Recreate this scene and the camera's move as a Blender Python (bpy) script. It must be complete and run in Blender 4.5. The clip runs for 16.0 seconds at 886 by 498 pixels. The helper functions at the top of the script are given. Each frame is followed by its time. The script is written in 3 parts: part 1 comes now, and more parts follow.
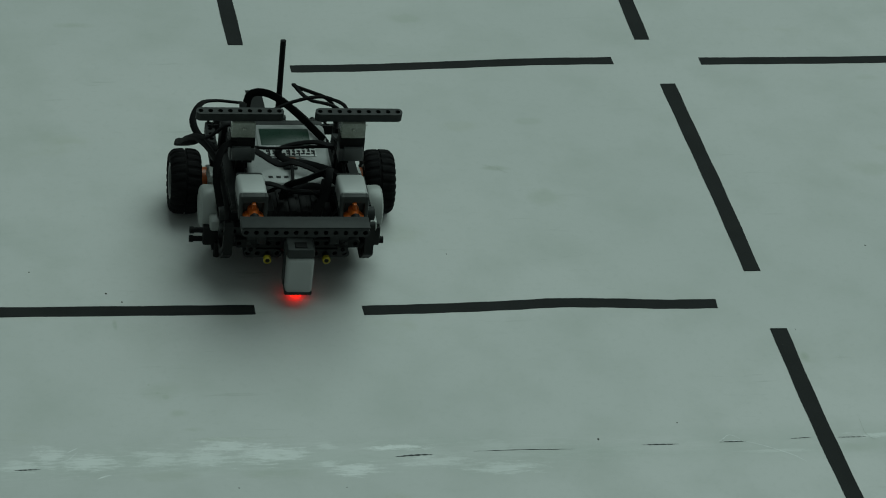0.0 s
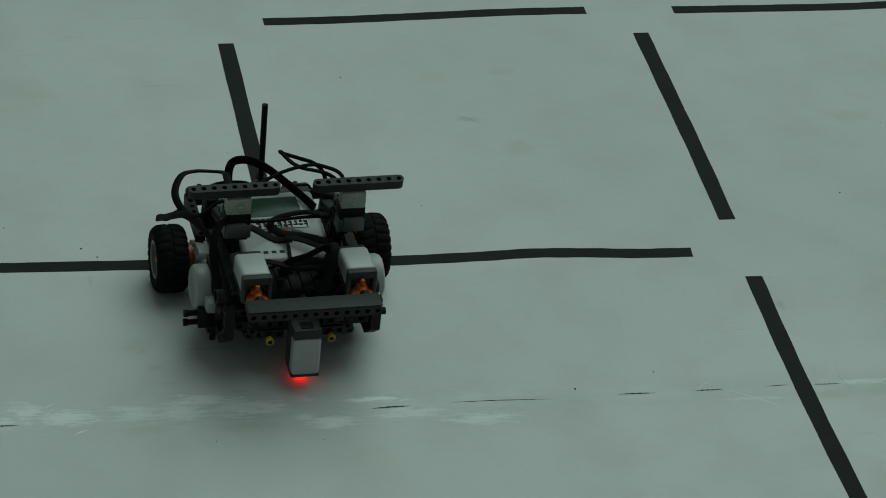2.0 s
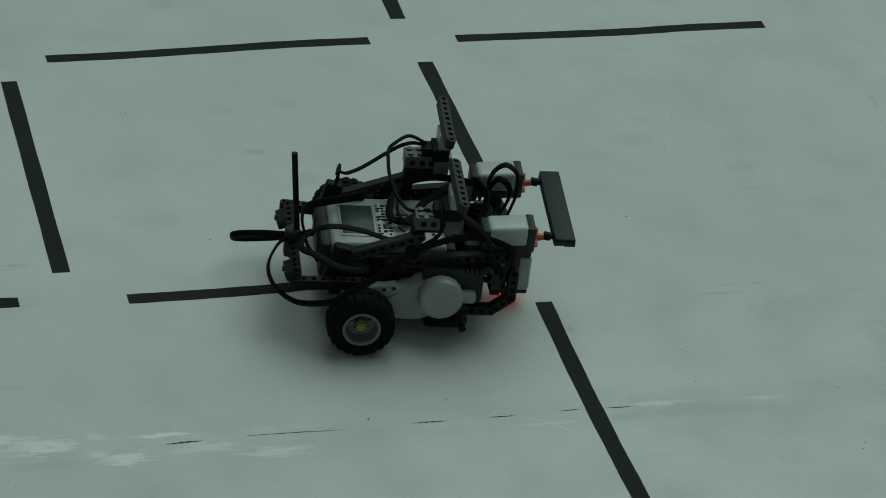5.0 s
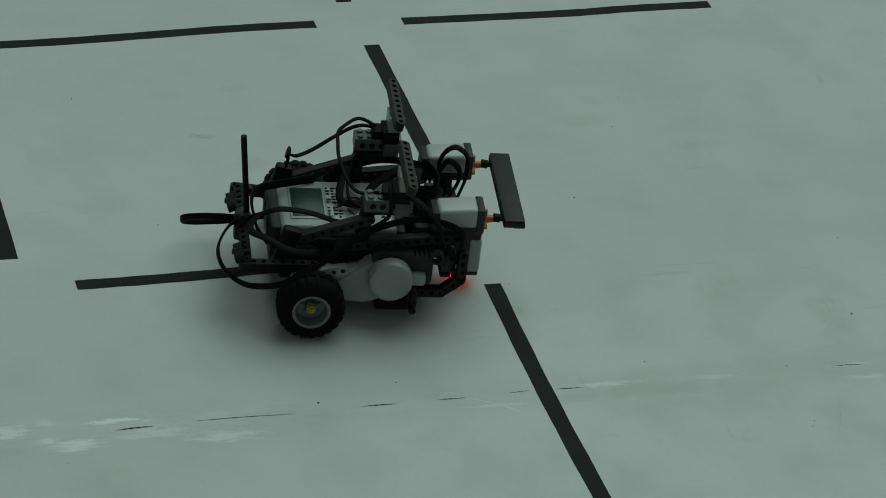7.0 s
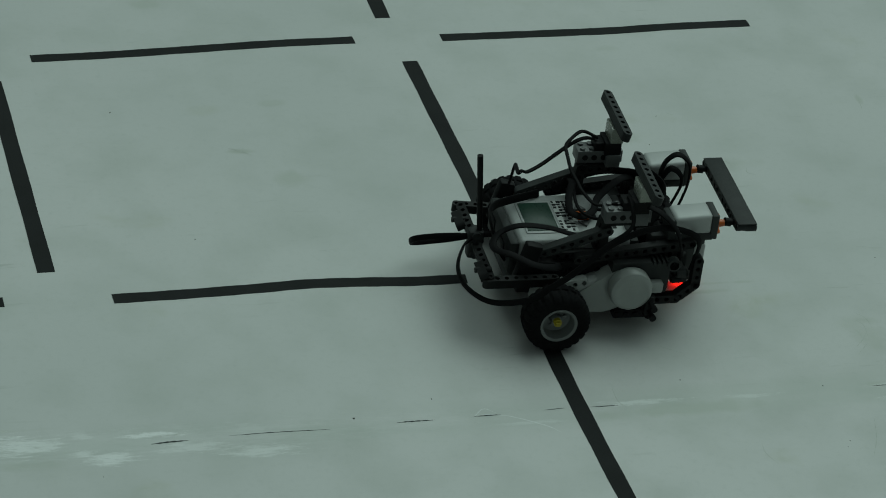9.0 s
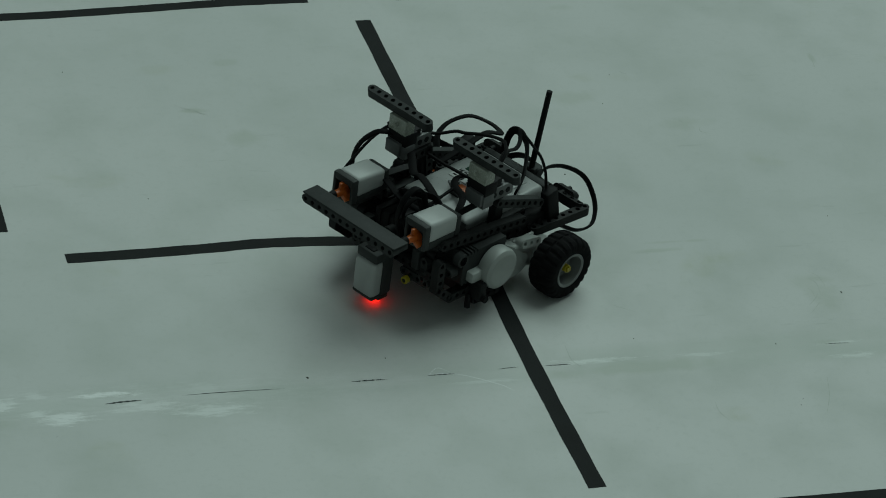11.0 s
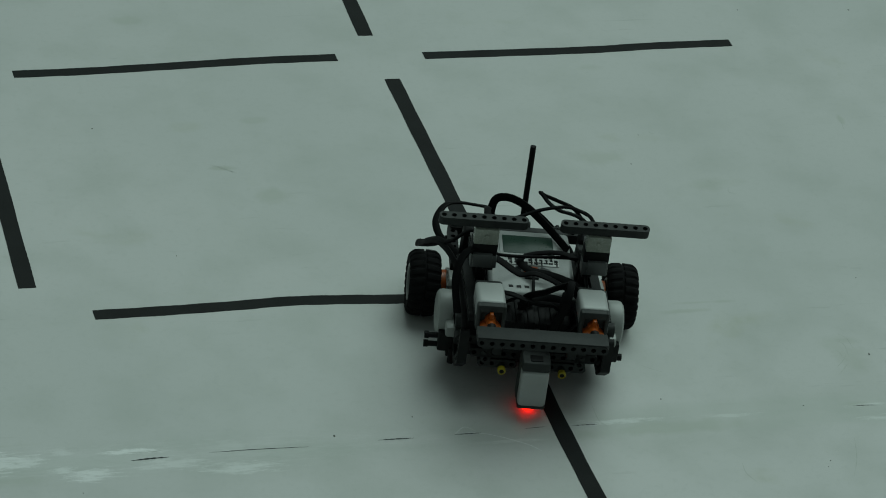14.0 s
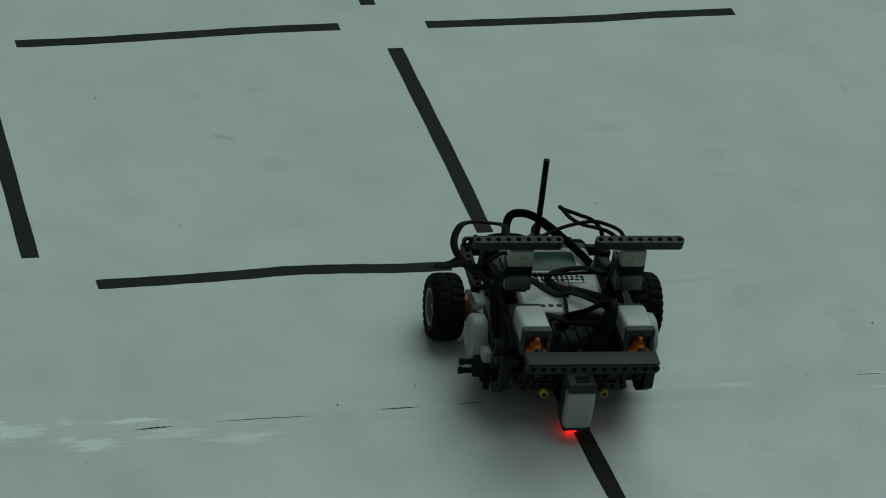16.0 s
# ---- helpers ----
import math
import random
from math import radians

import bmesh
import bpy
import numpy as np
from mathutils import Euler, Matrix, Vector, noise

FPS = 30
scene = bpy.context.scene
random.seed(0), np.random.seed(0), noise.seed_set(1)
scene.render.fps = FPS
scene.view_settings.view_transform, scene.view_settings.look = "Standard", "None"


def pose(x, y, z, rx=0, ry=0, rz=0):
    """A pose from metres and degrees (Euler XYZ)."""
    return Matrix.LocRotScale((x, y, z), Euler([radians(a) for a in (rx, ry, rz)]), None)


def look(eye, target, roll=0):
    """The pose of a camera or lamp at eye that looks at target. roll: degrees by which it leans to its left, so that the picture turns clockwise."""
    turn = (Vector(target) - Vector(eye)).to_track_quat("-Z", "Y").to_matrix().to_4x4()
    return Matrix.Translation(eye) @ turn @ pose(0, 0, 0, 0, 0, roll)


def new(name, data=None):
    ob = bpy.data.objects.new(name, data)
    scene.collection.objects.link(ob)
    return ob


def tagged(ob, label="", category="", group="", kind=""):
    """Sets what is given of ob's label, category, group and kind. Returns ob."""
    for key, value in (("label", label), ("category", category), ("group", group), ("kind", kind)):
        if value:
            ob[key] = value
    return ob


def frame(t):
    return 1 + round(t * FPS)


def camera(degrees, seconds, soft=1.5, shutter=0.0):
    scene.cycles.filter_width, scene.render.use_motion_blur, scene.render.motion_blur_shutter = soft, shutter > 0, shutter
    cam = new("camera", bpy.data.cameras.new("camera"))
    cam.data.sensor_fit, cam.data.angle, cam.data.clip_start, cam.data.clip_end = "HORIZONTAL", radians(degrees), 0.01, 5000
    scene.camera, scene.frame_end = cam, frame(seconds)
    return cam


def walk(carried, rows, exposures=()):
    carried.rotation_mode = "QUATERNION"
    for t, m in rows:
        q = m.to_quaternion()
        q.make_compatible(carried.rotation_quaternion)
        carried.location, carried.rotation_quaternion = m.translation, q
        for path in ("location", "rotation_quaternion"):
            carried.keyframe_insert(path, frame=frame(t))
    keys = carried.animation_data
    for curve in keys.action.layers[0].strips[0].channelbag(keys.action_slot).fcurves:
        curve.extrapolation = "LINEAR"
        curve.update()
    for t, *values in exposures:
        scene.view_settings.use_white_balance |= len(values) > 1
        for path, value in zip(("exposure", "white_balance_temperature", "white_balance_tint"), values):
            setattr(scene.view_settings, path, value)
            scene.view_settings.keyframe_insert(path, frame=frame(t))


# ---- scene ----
# ---- camera ----
EYE = (-0.8131, -2.1773, 1.5474)
CAMERA_ROWS = [  # seconds, tilt, lean, turn in degrees
    (0, 56.67, -5.49, -9.84),
    (0.5, 56.47, -5.85, -9.73),
    (1, 56.34, -5.41, -10.4),
    (1.2, 56.3, -5.61, -11.18),
    (1.3, 56.26, -5.71, -11.81),
    (1.4, 56.2, -5.76, -11.88),
    (1.5, 56.11, -5.8, -11.7),
    (1.6, 56.1, -5.64, -11.34),
    (1.7, 56.09, -5.51, -10.74),
    (1.8, 56.04, -5.38, -10.54),
    (1.9, 55.94, -5.29, -10.41),
    (2, 55.9, -5.23, -10.53),
    (2.5, 55.58, -5.86, -11.27),
    (2.8, 55.99, -5.86, -11.88),
    (3, 56.27, -5.88, -12.18),
    (3.2, 56.42, -5.7, -12.53),
    (3.5, 56.49, -5.48, -12.43),
    (3.7, 56.7, -5.58, -12.4),
    (5.8, 56.7, -6.24, -15.24),
    (6, 56.65, -6.3, -15.26),
    (6.5, 56.62, -6.4, -15.52),
    (7, 56.62, -6.06, -15.4),
    (7.2, 56.66, -6.01, -15.09),
    (7.5, 56.75, -5.91, -15.11),
    (8, 56.95, -5.92, -14.96),
    (8.2, 56.95, -6.08, -14.6),
    (10.3, 56.48, -6.27, -15.04),
    (10.5, 56.41, -6.31, -15.17),
    (11, 56.2, -6.46, -15.34),
    (11.5, 56.18, -6.57, -15.49),
    (11.6, 56.27, -6.48, -15.51),
    (11.7, 56.52, -6.33, -15.6),
    (11.8, 57.02, -6.21, -15.55),
    (11.9, 57.29, -6.11, -15.52),
    (12, 57.59, -5.98, -15.51),
    (12.2, 57.77, -5.64, -15.58),
    (12.5, 57.7, -6.03, -15.22),
    (13, 57.55, -6.11, -15.04),
    (13.5, 57.35, -6.24, -14.86),
    (14, 57.14, -6.54, -14.71),
    (14.5, 56.85, -6.43, -14.8),
    (15, 56.73, -6.47, -14.75),
    (15.5, 56.69, -6.48, -14.74),
    (16, 56.61, -6.46, -14.7),
]

cam = camera(15.12, 16.0, soft=1.0)
walk(cam, [(t, pose(*EYE, a, b, c)) for t, a, b, c in CAMERA_ROWS],
     exposures=[(0.0, 0.16), (1.3, 0.12), (1.7, 0.09), (2.5, 0.15), (3.5, 0.17), (7.0, 0.13), (10.5, 0.145),
                (11.0, 0.12), (12.5, 0.09), (13.5, 0.145), (14.7, 0.11), (16.0, 0.08)])

# ---- light: dull overcast sky ----
world = bpy.data.worlds.new("overcast_sky")
scene.world = world
world.use_nodes = True
wn = world.node_tree.nodes
wl = world.node_tree.links
sky = wn.new("ShaderNodeTexSky")
sky.sky_type = "NISHITA"
sky.sun_disc = False
sky.sun_elevation = radians(62)
sky.sun_rotation = radians(200)
grey = wn.new("ShaderNodeHueSaturation")
grey.inputs["Saturation"].default_value = 0.12
tint = wn.new("ShaderNodeMix")
tint.data_type, tint.blend_type = "RGBA", "MULTIPLY"
tint.inputs[0].default_value = 1.0
tint.inputs[7].default_value = (0.77, 1.0, 0.905, 1)
wl.new(sky.outputs[0], grey.inputs["Color"])
wl.new(grey.outputs[0], tint.inputs[6])
wl.new(tint.outputs[2], wn["Background"].inputs["Color"])
wn["Background"].inputs["Strength"].default_value = 0.0225
sun_data = bpy.data.lights.new("sun", "SUN")
sun_data.energy, sun_data.angle, sun_data.color = 1.5, radians(58), (0.77, 1.0, 0.93)
sun = new("sun", sun_data)
sun.matrix_world = look((1.65, 1.75, 4), (0, 0, 0))


# ---- materials ----
def material(name, base, rough=0.5, vary=0.12, scale=60.0, bump=0.05, fine=600.0, metal=0.0, spec=0.5):
    """Procedural surface: base colour with stains at one scale and fine grain at another, in object space metres."""
    m = bpy.data.materials.new(name)
    m.use_nodes = True
    n, l = m.node_tree.nodes, m.node_tree.links
    b = n["Principled BSDF"]
    b.inputs["Roughness"].default_value = rough
    b.inputs["Metallic"].default_value = metal
    b.inputs["Specular IOR Level"].default_value = spec
    co = n.new("ShaderNodeTexCoord")
    big = n.new("ShaderNodeTexNoise")
    big.inputs["Scale"].default_value, big.inputs["Detail"].default_value = scale, 4
    small = n.new("ShaderNodeTexNoise")
    small.inputs["Scale"].default_value, small.inputs["Detail"].default_value = fine, 3
    l.new(co.outputs["Object"], big.inputs["Vector"])
    l.new(co.outputs["Object"], small.inputs["Vector"])
    ramp = n.new("ShaderNodeValToRGB")
    ramp.color_ramp.elements[0].position, ramp.color_ramp.elements[1].position = 0.3, 0.7
    ramp.color_ramp.elements[0].color = (*[c * (1 - vary) for c in base], 1)
    ramp.color_ramp.elements[1].color = (*[min(1, c * (1 + vary)) for c in base], 1)
    l.new(big.outputs["Fac"], ramp.inputs["Fac"])
    l.new(ramp.outputs["Color"], b.inputs["Base Color"])
    rr = n.new("ShaderNodeMapRange")
    rr.inputs["To Min"].default_value, rr.inputs["To Max"].default_value = max(0.05, rough - 0.1), min(1, rough + 0.12)
    l.new(small.outputs["Fac"], rr.inputs["Value"])
    l.new(rr.outputs[0], b.inputs["Roughness"])
    bm_ = n.new("ShaderNodeBump")
    bm_.inputs["Strength"].default_value, bm_.inputs["Distance"].default_value = bump, 0.0005
    l.new(small.outputs["Fac"], bm_.inputs["Height"])
    l.new(bm_.outputs["Normal"], b.inputs["Normal"])
    return m


def glow(name, colour, strength):
    m = material(name, [min(1, c) for c in colour], 0.3)
    b = m.node_tree.nodes["Principled BSDF"]
    b.inputs["Emission Color"].default_value = (*colour, 1)
    b.inputs["Emission Strength"].default_value = strength
    return m


def floor_material():
    """White-painted board: faint mottling, grime patches, and rubbed filler along the seam at y = -0.153."""
    m = bpy.data.materials.new("white_painted_board")
    m.use_nodes = True
    n, l = m.node_tree.nodes, m.node_tree.links
    b = n["Principled BSDF"]
    co = n.new("ShaderNodeTexCoord")
    sep = n.new("ShaderNodeSeparateXYZ")
    l.new(co.outputs["Object"], sep.inputs[0])

    def noise_at(scale, detail, stretch=(1, 1, 1), rough=0.5):
        mp = n.new("ShaderNodeMapping")
        mp.inputs["Scale"].default_value = stretch
        l.new(co.outputs["Object"], mp.inputs[0])
        t = n.new("ShaderNodeTexNoise")
        t.inputs["Scale"].default_value, t.inputs["Detail"].default_value, t.inputs["Roughness"].default_value = scale, detail, rough
        l.new(mp.outputs[0], t.inputs["Vector"])
        return t.outputs["Fac"]

    def math_(op, a, c, clamp=False):
        q = n.new("ShaderNodeMath")
        q.operation, q.use_clamp = op, clamp
        for i, v in enumerate((a, c)):
            if isinstance(v, (int, float)):
                q.inputs[i].default_value = v
            else:
                l.new(v, q.inputs[i])
        return q.outputs[0]

    def span(v, lo, hi, to_lo=0.0, to_hi=1.0):
        q = n.new("ShaderNodeMapRange")
        q.inputs["From Min"].default_value, q.inputs["From Max"].default_value = lo, hi
        q.inputs["To Min"].default_value, q.inputs["To Max"].default_value = to_lo, to_hi
        l.new(v, q.inputs["Value"])
        return q.outputs[0]

    def blend(f, a, c):
        q = n.new("ShaderNodeMix")
        q.data_type = "RGBA"
        l.new(f, q.inputs[0])
        for i, v in ((6, a), (7, c)):
            if isinstance(v, tuple):
                q.inputs[i].default_value = (*v, 1)
            else:
                l.new(v, q.inputs[i])
        return q.outputs[2]

    clouds = noise_at(2.2, 3)
    mottle = noise_at(14, 5)
    grain = noise_at(900, 2)
    col = blend(span(clouds, 0.35, 0.65), (0.452, 0.465, 0.454), (0.505, 0.510, 0.500))
    col = blend(span(mottle, 0.46, 0.78, 0, 0.55), col, (0.380, 0.403, 0.372))
    col = blend(span(noise_at(150, 5, (1, 1, 1), 0.65), 0.52, 0.74, 0, 0.30), col, (0.39, 0.405, 0.385))
    # yellowed grime blots
    blot = math_("MULTIPLY", span(noise_at(7.5, 4, (1, 1.5, 1)), 0.64, 0.74, 0, 1), span(noise_at(60, 3), 0.4, 0.6, 0.2, 0.55))
    col = blend(blot, col, (0.380, 0.395, 0.319))
    # long faint scuffs
    scuff = math_("MULTIPLY", span(noise_at(10, 6, (1.0, 9, 1), 0.6), 0.63, 0.72, 0, 1), span(noise_at(5, 2), 0.46, 0.60, 0, 0.62))
    col = blend(scuff, col, (0.334, 0.350, 0.327))
    # seam: distance from the joint, greyer filler below it, white rubbed paint along it
    dy = math_("ADD", sep.outputs["Y"], 0.158)
    wob = math_("MULTIPLY", math_("SUBTRACT", noise_at(9, 3), 0.5), 0.022)
    dist = math_("ABSOLUTE", math_("ADD", dy, wob), 0)
    near = span(dist, 0.006, 0.030, 1, 0)
    filler = math_("MULTIPLY", near, span(noise_at(20, 4, (0.5, 2, 1)), 0.38, 0.62, 0.0, 0.42))
    col = blend(filler, col, (0.372, 0.403, 0.372))
    # each mark: centre, half length, half width, strength
    torn = noise_at(150, 8, (0.3, 1.5, 1), 0.8)
    soft_edge = noise_at(30, 3)

    def marks(rows, rough_by):
        total = None
        for cx, cy, rx, ry, a in rows:
            u = math_("DIVIDE", math_("SUBTRACT", sep.outputs["X"], cx), rx)
            v = math_("DIVIDE", math_("SUBTRACT", sep.outputs["Y"], cy), ry)
            q = math_("SQRT", math_("ADD", math_("MULTIPLY", u, u), math_("MULTIPLY", v, v)), 0)
            q = math_("ADD", q, math_("MULTIPLY", math_("SUBTRACT", torn if rough_by == "torn" else soft_edge, 0.5), 5.0 if rough_by == "torn" else 3.0))
            f = span(q, 0.35, 1.15, a, 0.0)
            total = f if total is None else math_("MAXIMUM", total, f)
        return total

    rub = marks(RUBBED, "torn")
    col = blend(rub, col, (0.72, 0.735, 0.73))
    col = blend(marks(GRIMED, "soft"), col, (0.36, 0.385, 0.33))
    band = math_("MULTIPLY", span(sep.outputs["X"], 0.030, 0.036), span(math_("ABSOLUTE", math_("ADD", sep.outputs["Y"], 0.150), 0), 0.014, 0.024, 0.30, 0.0))
    col = blend(band, col, (0.40, 0.43, 0.395))
    l.new(col, b.inputs["Base Color"])
    l.new(span(mottle, 0.3, 0.7, 0.42, 0.60), b.inputs["Roughness"])
    b.inputs["Specular IOR Level"].default_value = 0.35
    bp = n.new("ShaderNodeBump")
    bp.inputs["Strength"].default_value, bp.inputs["Distance"].default_value = 0.12, 0.0006
    l.new(math_("ADD", grain, math_("MULTIPLY", rub, 1.5)), bp.inputs["Height"])
    l.new(bp.outputs["Normal"], b.inputs["Normal"])
    return m


RUBBED = [(-0.639, -0.16, 0.0159, 0.0076, 0.5), (-0.615, -0.149, 0.012, 0.0153, 0.55), (-0.586, -0.158, 0.0238, 0.0108, 0.62), (-0.532, -0.155, 0.0238, 0.0117, 0.5),
          (-0.496, -0.156, 0.0225, 0.0108, 0.55), (-0.479, -0.141, 0.0196, 0.0099, 0.6), (-0.45, -0.153, 0.0245, 0.0126, 0.7), (-0.43, -0.153, 0.0181, 0.009, 0.62),
          (-0.401, -0.145, 0.0098, 0.0059, 0.35), (-0.346, -0.149, 0.0221, 0.0045, 0.8), (-0.402, -0.167, 0.013, 0.0045, 0.55), (-0.383, -0.175, 0.0201, 0.0081, 0.72),
          (-0.318, -0.167, 0.0294, 0.0072, 0.42), (-0.266, -0.178, 0.0294, 0.0076, 0.5), (-0.269, -0.15, 0.0135, 0.009, 0.2), (0.052, -0.149, 0.034, 0.0034, 0.76),
          (0.145, -0.15, 0.022, 0.0026, 0.45), (0.266, -0.147, 0.016, 0.0025, 0.62), (0.275, -0.166, 0.018, 0.0035, 0.54), (-0.48, -0.158, 0.33, 0.019, 0.12),
          (-0.044, -0.166, 0.03, 0.0022, 0.3)]
GRIMED = [(-0.160, 0.206, 0.020, 0.016, 0.45), (-0.198, 0.253, 0.015, 0.0035, 0.6), (0.156, 0.248, 0.030, 0.012, 0.4), (0.248, 0.197, 0.022, 0.012, 0.35),
          (-0.545, 0.506, 0.015, 0.006, 0.5), (-0.524, -0.066, 0.016, 0.012, 0.35), (0.155, -0.001, 0.026, 0.0030, 0.45), (0.192, 0.010, 0.014, 0.0024, 0.45),
          (0.272, -0.079, 0.016, 0.022, 0.35), (0.283, -0.056, 0.014, 0.007, 0.4), (0.171, 0.0105, 0.020, 0.0022, 0.4),
          (0.408, 0.295, 0.003, 0.010, 0.5), (-0.231, 0.519, 0.014, 0.007, 0.35), (0.259, -0.146, 0.010, 0.004, 0.4), (0.012, -0.040, 0.004, 0.007, 0.7), (0.092, -0.163, 0.070, 0.008, 0.5), (0.140, 0.250, 0.020, 0.012, 0.35), (0.270, -0.072, 0.014, 0.022, 0.3), (0.191, 0.405, 0.018, 0.006, 0.3), (-0.148, 0.332, 0.012, 0.005, 0.3),
          (-0.531, -0.059, 0.0018, 0.0024, 0.60), (-0.525, -0.070, 0.0023, 0.0024, 0.60), (-0.519, -0.075, 0.0027, 0.0032, 0.60), (-0.511, -0.097, 0.0073, 0.0048, 0.50),
          (-0.504, -0.119, 0.0091, 0.0032, 0.40), (-0.550, 0.023, 0.0018, 0.0064, 0.60), (-0.474, -0.132, 0.0455, 0.0024, 0.35), (-0.455, -0.177, 0.0318, 0.0072, 0.35),
          (-0.528, -0.176, 0.0227, 0.0056, 0.30)]
FLOOR = floor_material()
TAPE = material("black_cloth_tape", (0.008, 0.0092, 0.0092), 0.75, 0.25, 30, 0.25, 1500, spec=0.2)
CRACK = material("dark_crack", (0.024, 0.028, 0.028), 0.8, 0.2)
RUB = material("rubbed_paint", (0.60, 0.615, 0.61), 0.6, 0.1, 200)
SMEAR = material("grey_smear", (0.40, 0.42, 0.39), 0.6, 0.12, 200)
SPECK = material("grime_speck", (0.048, 0.048, 0.04), 0.8, 0.3)
DARK = material("dark_grey_plastic", (0.0245, 0.0270, 0.0265), 0.55, 0.14, 90, 0.05, spec=0.18)
# Dark grey plastic with shade put into its colour; also the name mark's print
DARKER = material("shaded_grey_plastic", (0.0115, 0.0122, 0.0122), 0.55, 0.15, 90, 0.05, spec=0.15)
# Plugs, pegs and print are black; on inner parts it paints the shade
BLACK = material("black_and_shaded_plastic", (0.0068, 0.0068, 0.0072), 0.55, 0.15, 90, 0.04, spec=0.12)
CABLE = material("black_cable_rubber", (0.0056, 0.0056, 0.006), 0.62, 0.2, 80, 0.06, spec=0.06)
RUBBER = material("black_tyre_rubber", (0.0068, 0.0068, 0.0072), 0.8, 0.3, 120, 0.2, spec=0.07)
LIGHT = material("light_grey_plastic", (0.285, 0.300, 0.287), 0.40, 0.05, 60, 0.03)
WHITE = material("white_plastic", (0.36, 0.372, 0.364), 0.36, 0.05, 60, 0.03)
BRICK = material("brick_shell_plastic", (0.245, 0.255, 0.25), 0.30, 0.06, 60, 0.03)
MIDGREY = material("mid_grey_plastic", (0.076, 0.08, 0.08), 0.42, 0.07, 60, 0.03)
ORANGE = material("orange_plastic", (0.44, 0.088, 0.008), 0.36, 0.1, 80, 0.03)
YELLOW = material("yellow_plastic", (0.4, 0.32, 0.016), 0.38, 0.1, 80, 0.03)
SCREEN = material("green_display_glass", (0.008, 0.030, 0.019), 0.30, 0.12, 40, 0.0, spec=0.22)
CLEAR = material("milky_clear_plastic", (0.272, 0.288, 0.248), 0.25, 0.12, 120, 0.03)
RIM = material("rim_grey_plastic", (0.15, 0.158, 0.154), 0.40, 0.07, 60, 0.03)
CAP = material("sensor_cap_grey", (0.034, 0.037, 0.036), 0.55, 0.07, 60, 0.03, spec=0.2)
RED = glow("red_lamp", (1.0, 0.012, 0.005), 2.2)

# ---- mesh helpers (millimetres in, metres out) ----
MM = 0.001


def part(name, bm, mat, parent, label="", smooth=True):
    """Links a bmesh built in millimetres as one mesh object under a thing or a part."""
    for v in bm.verts:
        v.co *= MM
    bmesh.ops.recalc_face_normals(bm, faces=bm.faces[:])
    me = bpy.data.meshes.new(name)
    bm.to_mesh(me)
    bm.free()
    me.materials.append(mat)
    if smooth:
        for p in me.polygons:
            p.use_smooth = True
        me.set_sharp_from_angle(angle=radians(34))
    ob = new(name, me)
    if parent is not None:
        ob.parent = parent
    if label:
        tagged(ob, label)
    return ob


def put(bm, made, m):
    bmesh.ops.transform(bm, matrix=m, verts=made)


def box(bm, x0, x1, y0, y1, z0, z1, bevel=0.8, m=None, segments=2):
    made = bmesh.ops.create_cube(bm, size=1)["verts"]
    sx, sy, sz = abs(x1 - x0), abs(y1 - y0), abs(z1 - z0)
    put(bm, made, Matrix.Translation(((x0 + x1) / 2, (y0 + y1) / 2, (z0 + z1) / 2)) @ Matrix.Diagonal((sx, sy, sz, 1)))
    edges = list({e for v in made for e in v.link_edges})
    if bevel > 0:
        r = bmesh.ops.bevel(bm, geom=edges, offset=min(bevel, sx * 0.45, sy * 0.45, sz * 0.45), segments=segments, affect="EDGES", profile=0.5)
        made = list({v for f in r["faces"] for v in f.verts} | {v for v in made if v.is_valid})
    if m is not None:
        put(bm, made, m)
    return made


def rod(bm, a, b, r, seg=14, r2=None):
    a, b = Vector(a), Vector(b)
    d = b - a
    made = bmesh.ops.create_cone(bm, cap_ends=True, segments=seg, radius1=r, radius2=r if r2 is None else r2, depth=d.length)["verts"]
    put(bm, made, Matrix.Translation((a + b) / 2) @ d.to_track_quat("Z", "Y").to_matrix().to_4x4())
    return made


def axes(origin, along, hole):
    """Matrix whose x runs along a beam and whose z is the way its holes point."""
    x = Vector(along).normalized()
    z = Vector(hole)
    z = (z - x * z.dot(x)).normalized()
    y = z.cross(x)
    return Matrix.Translation(origin) @ Matrix((x, y, z)).transposed().to_4x4()


def comb(bm, x0, x1, rows):
    """A closed body between x0 and x1 whose top and bottom follow rows of (y, bottom, top)."""
    rings = [[bm.verts.new(p) for p in ((x0, y, lo), (x1, y, lo), (x1, y, hi), (x0, y, hi))] for y, lo, hi in rows]
    for a, b in zip(rings, rings[1:]):
        for k in range(4):
            bm.faces.new((a[k], a[(k + 1) % 4], b[(k + 1) % 4], b[k]))
    bm.faces.new(rings[0])
    bm.faces.new(rings[-1][::-1])


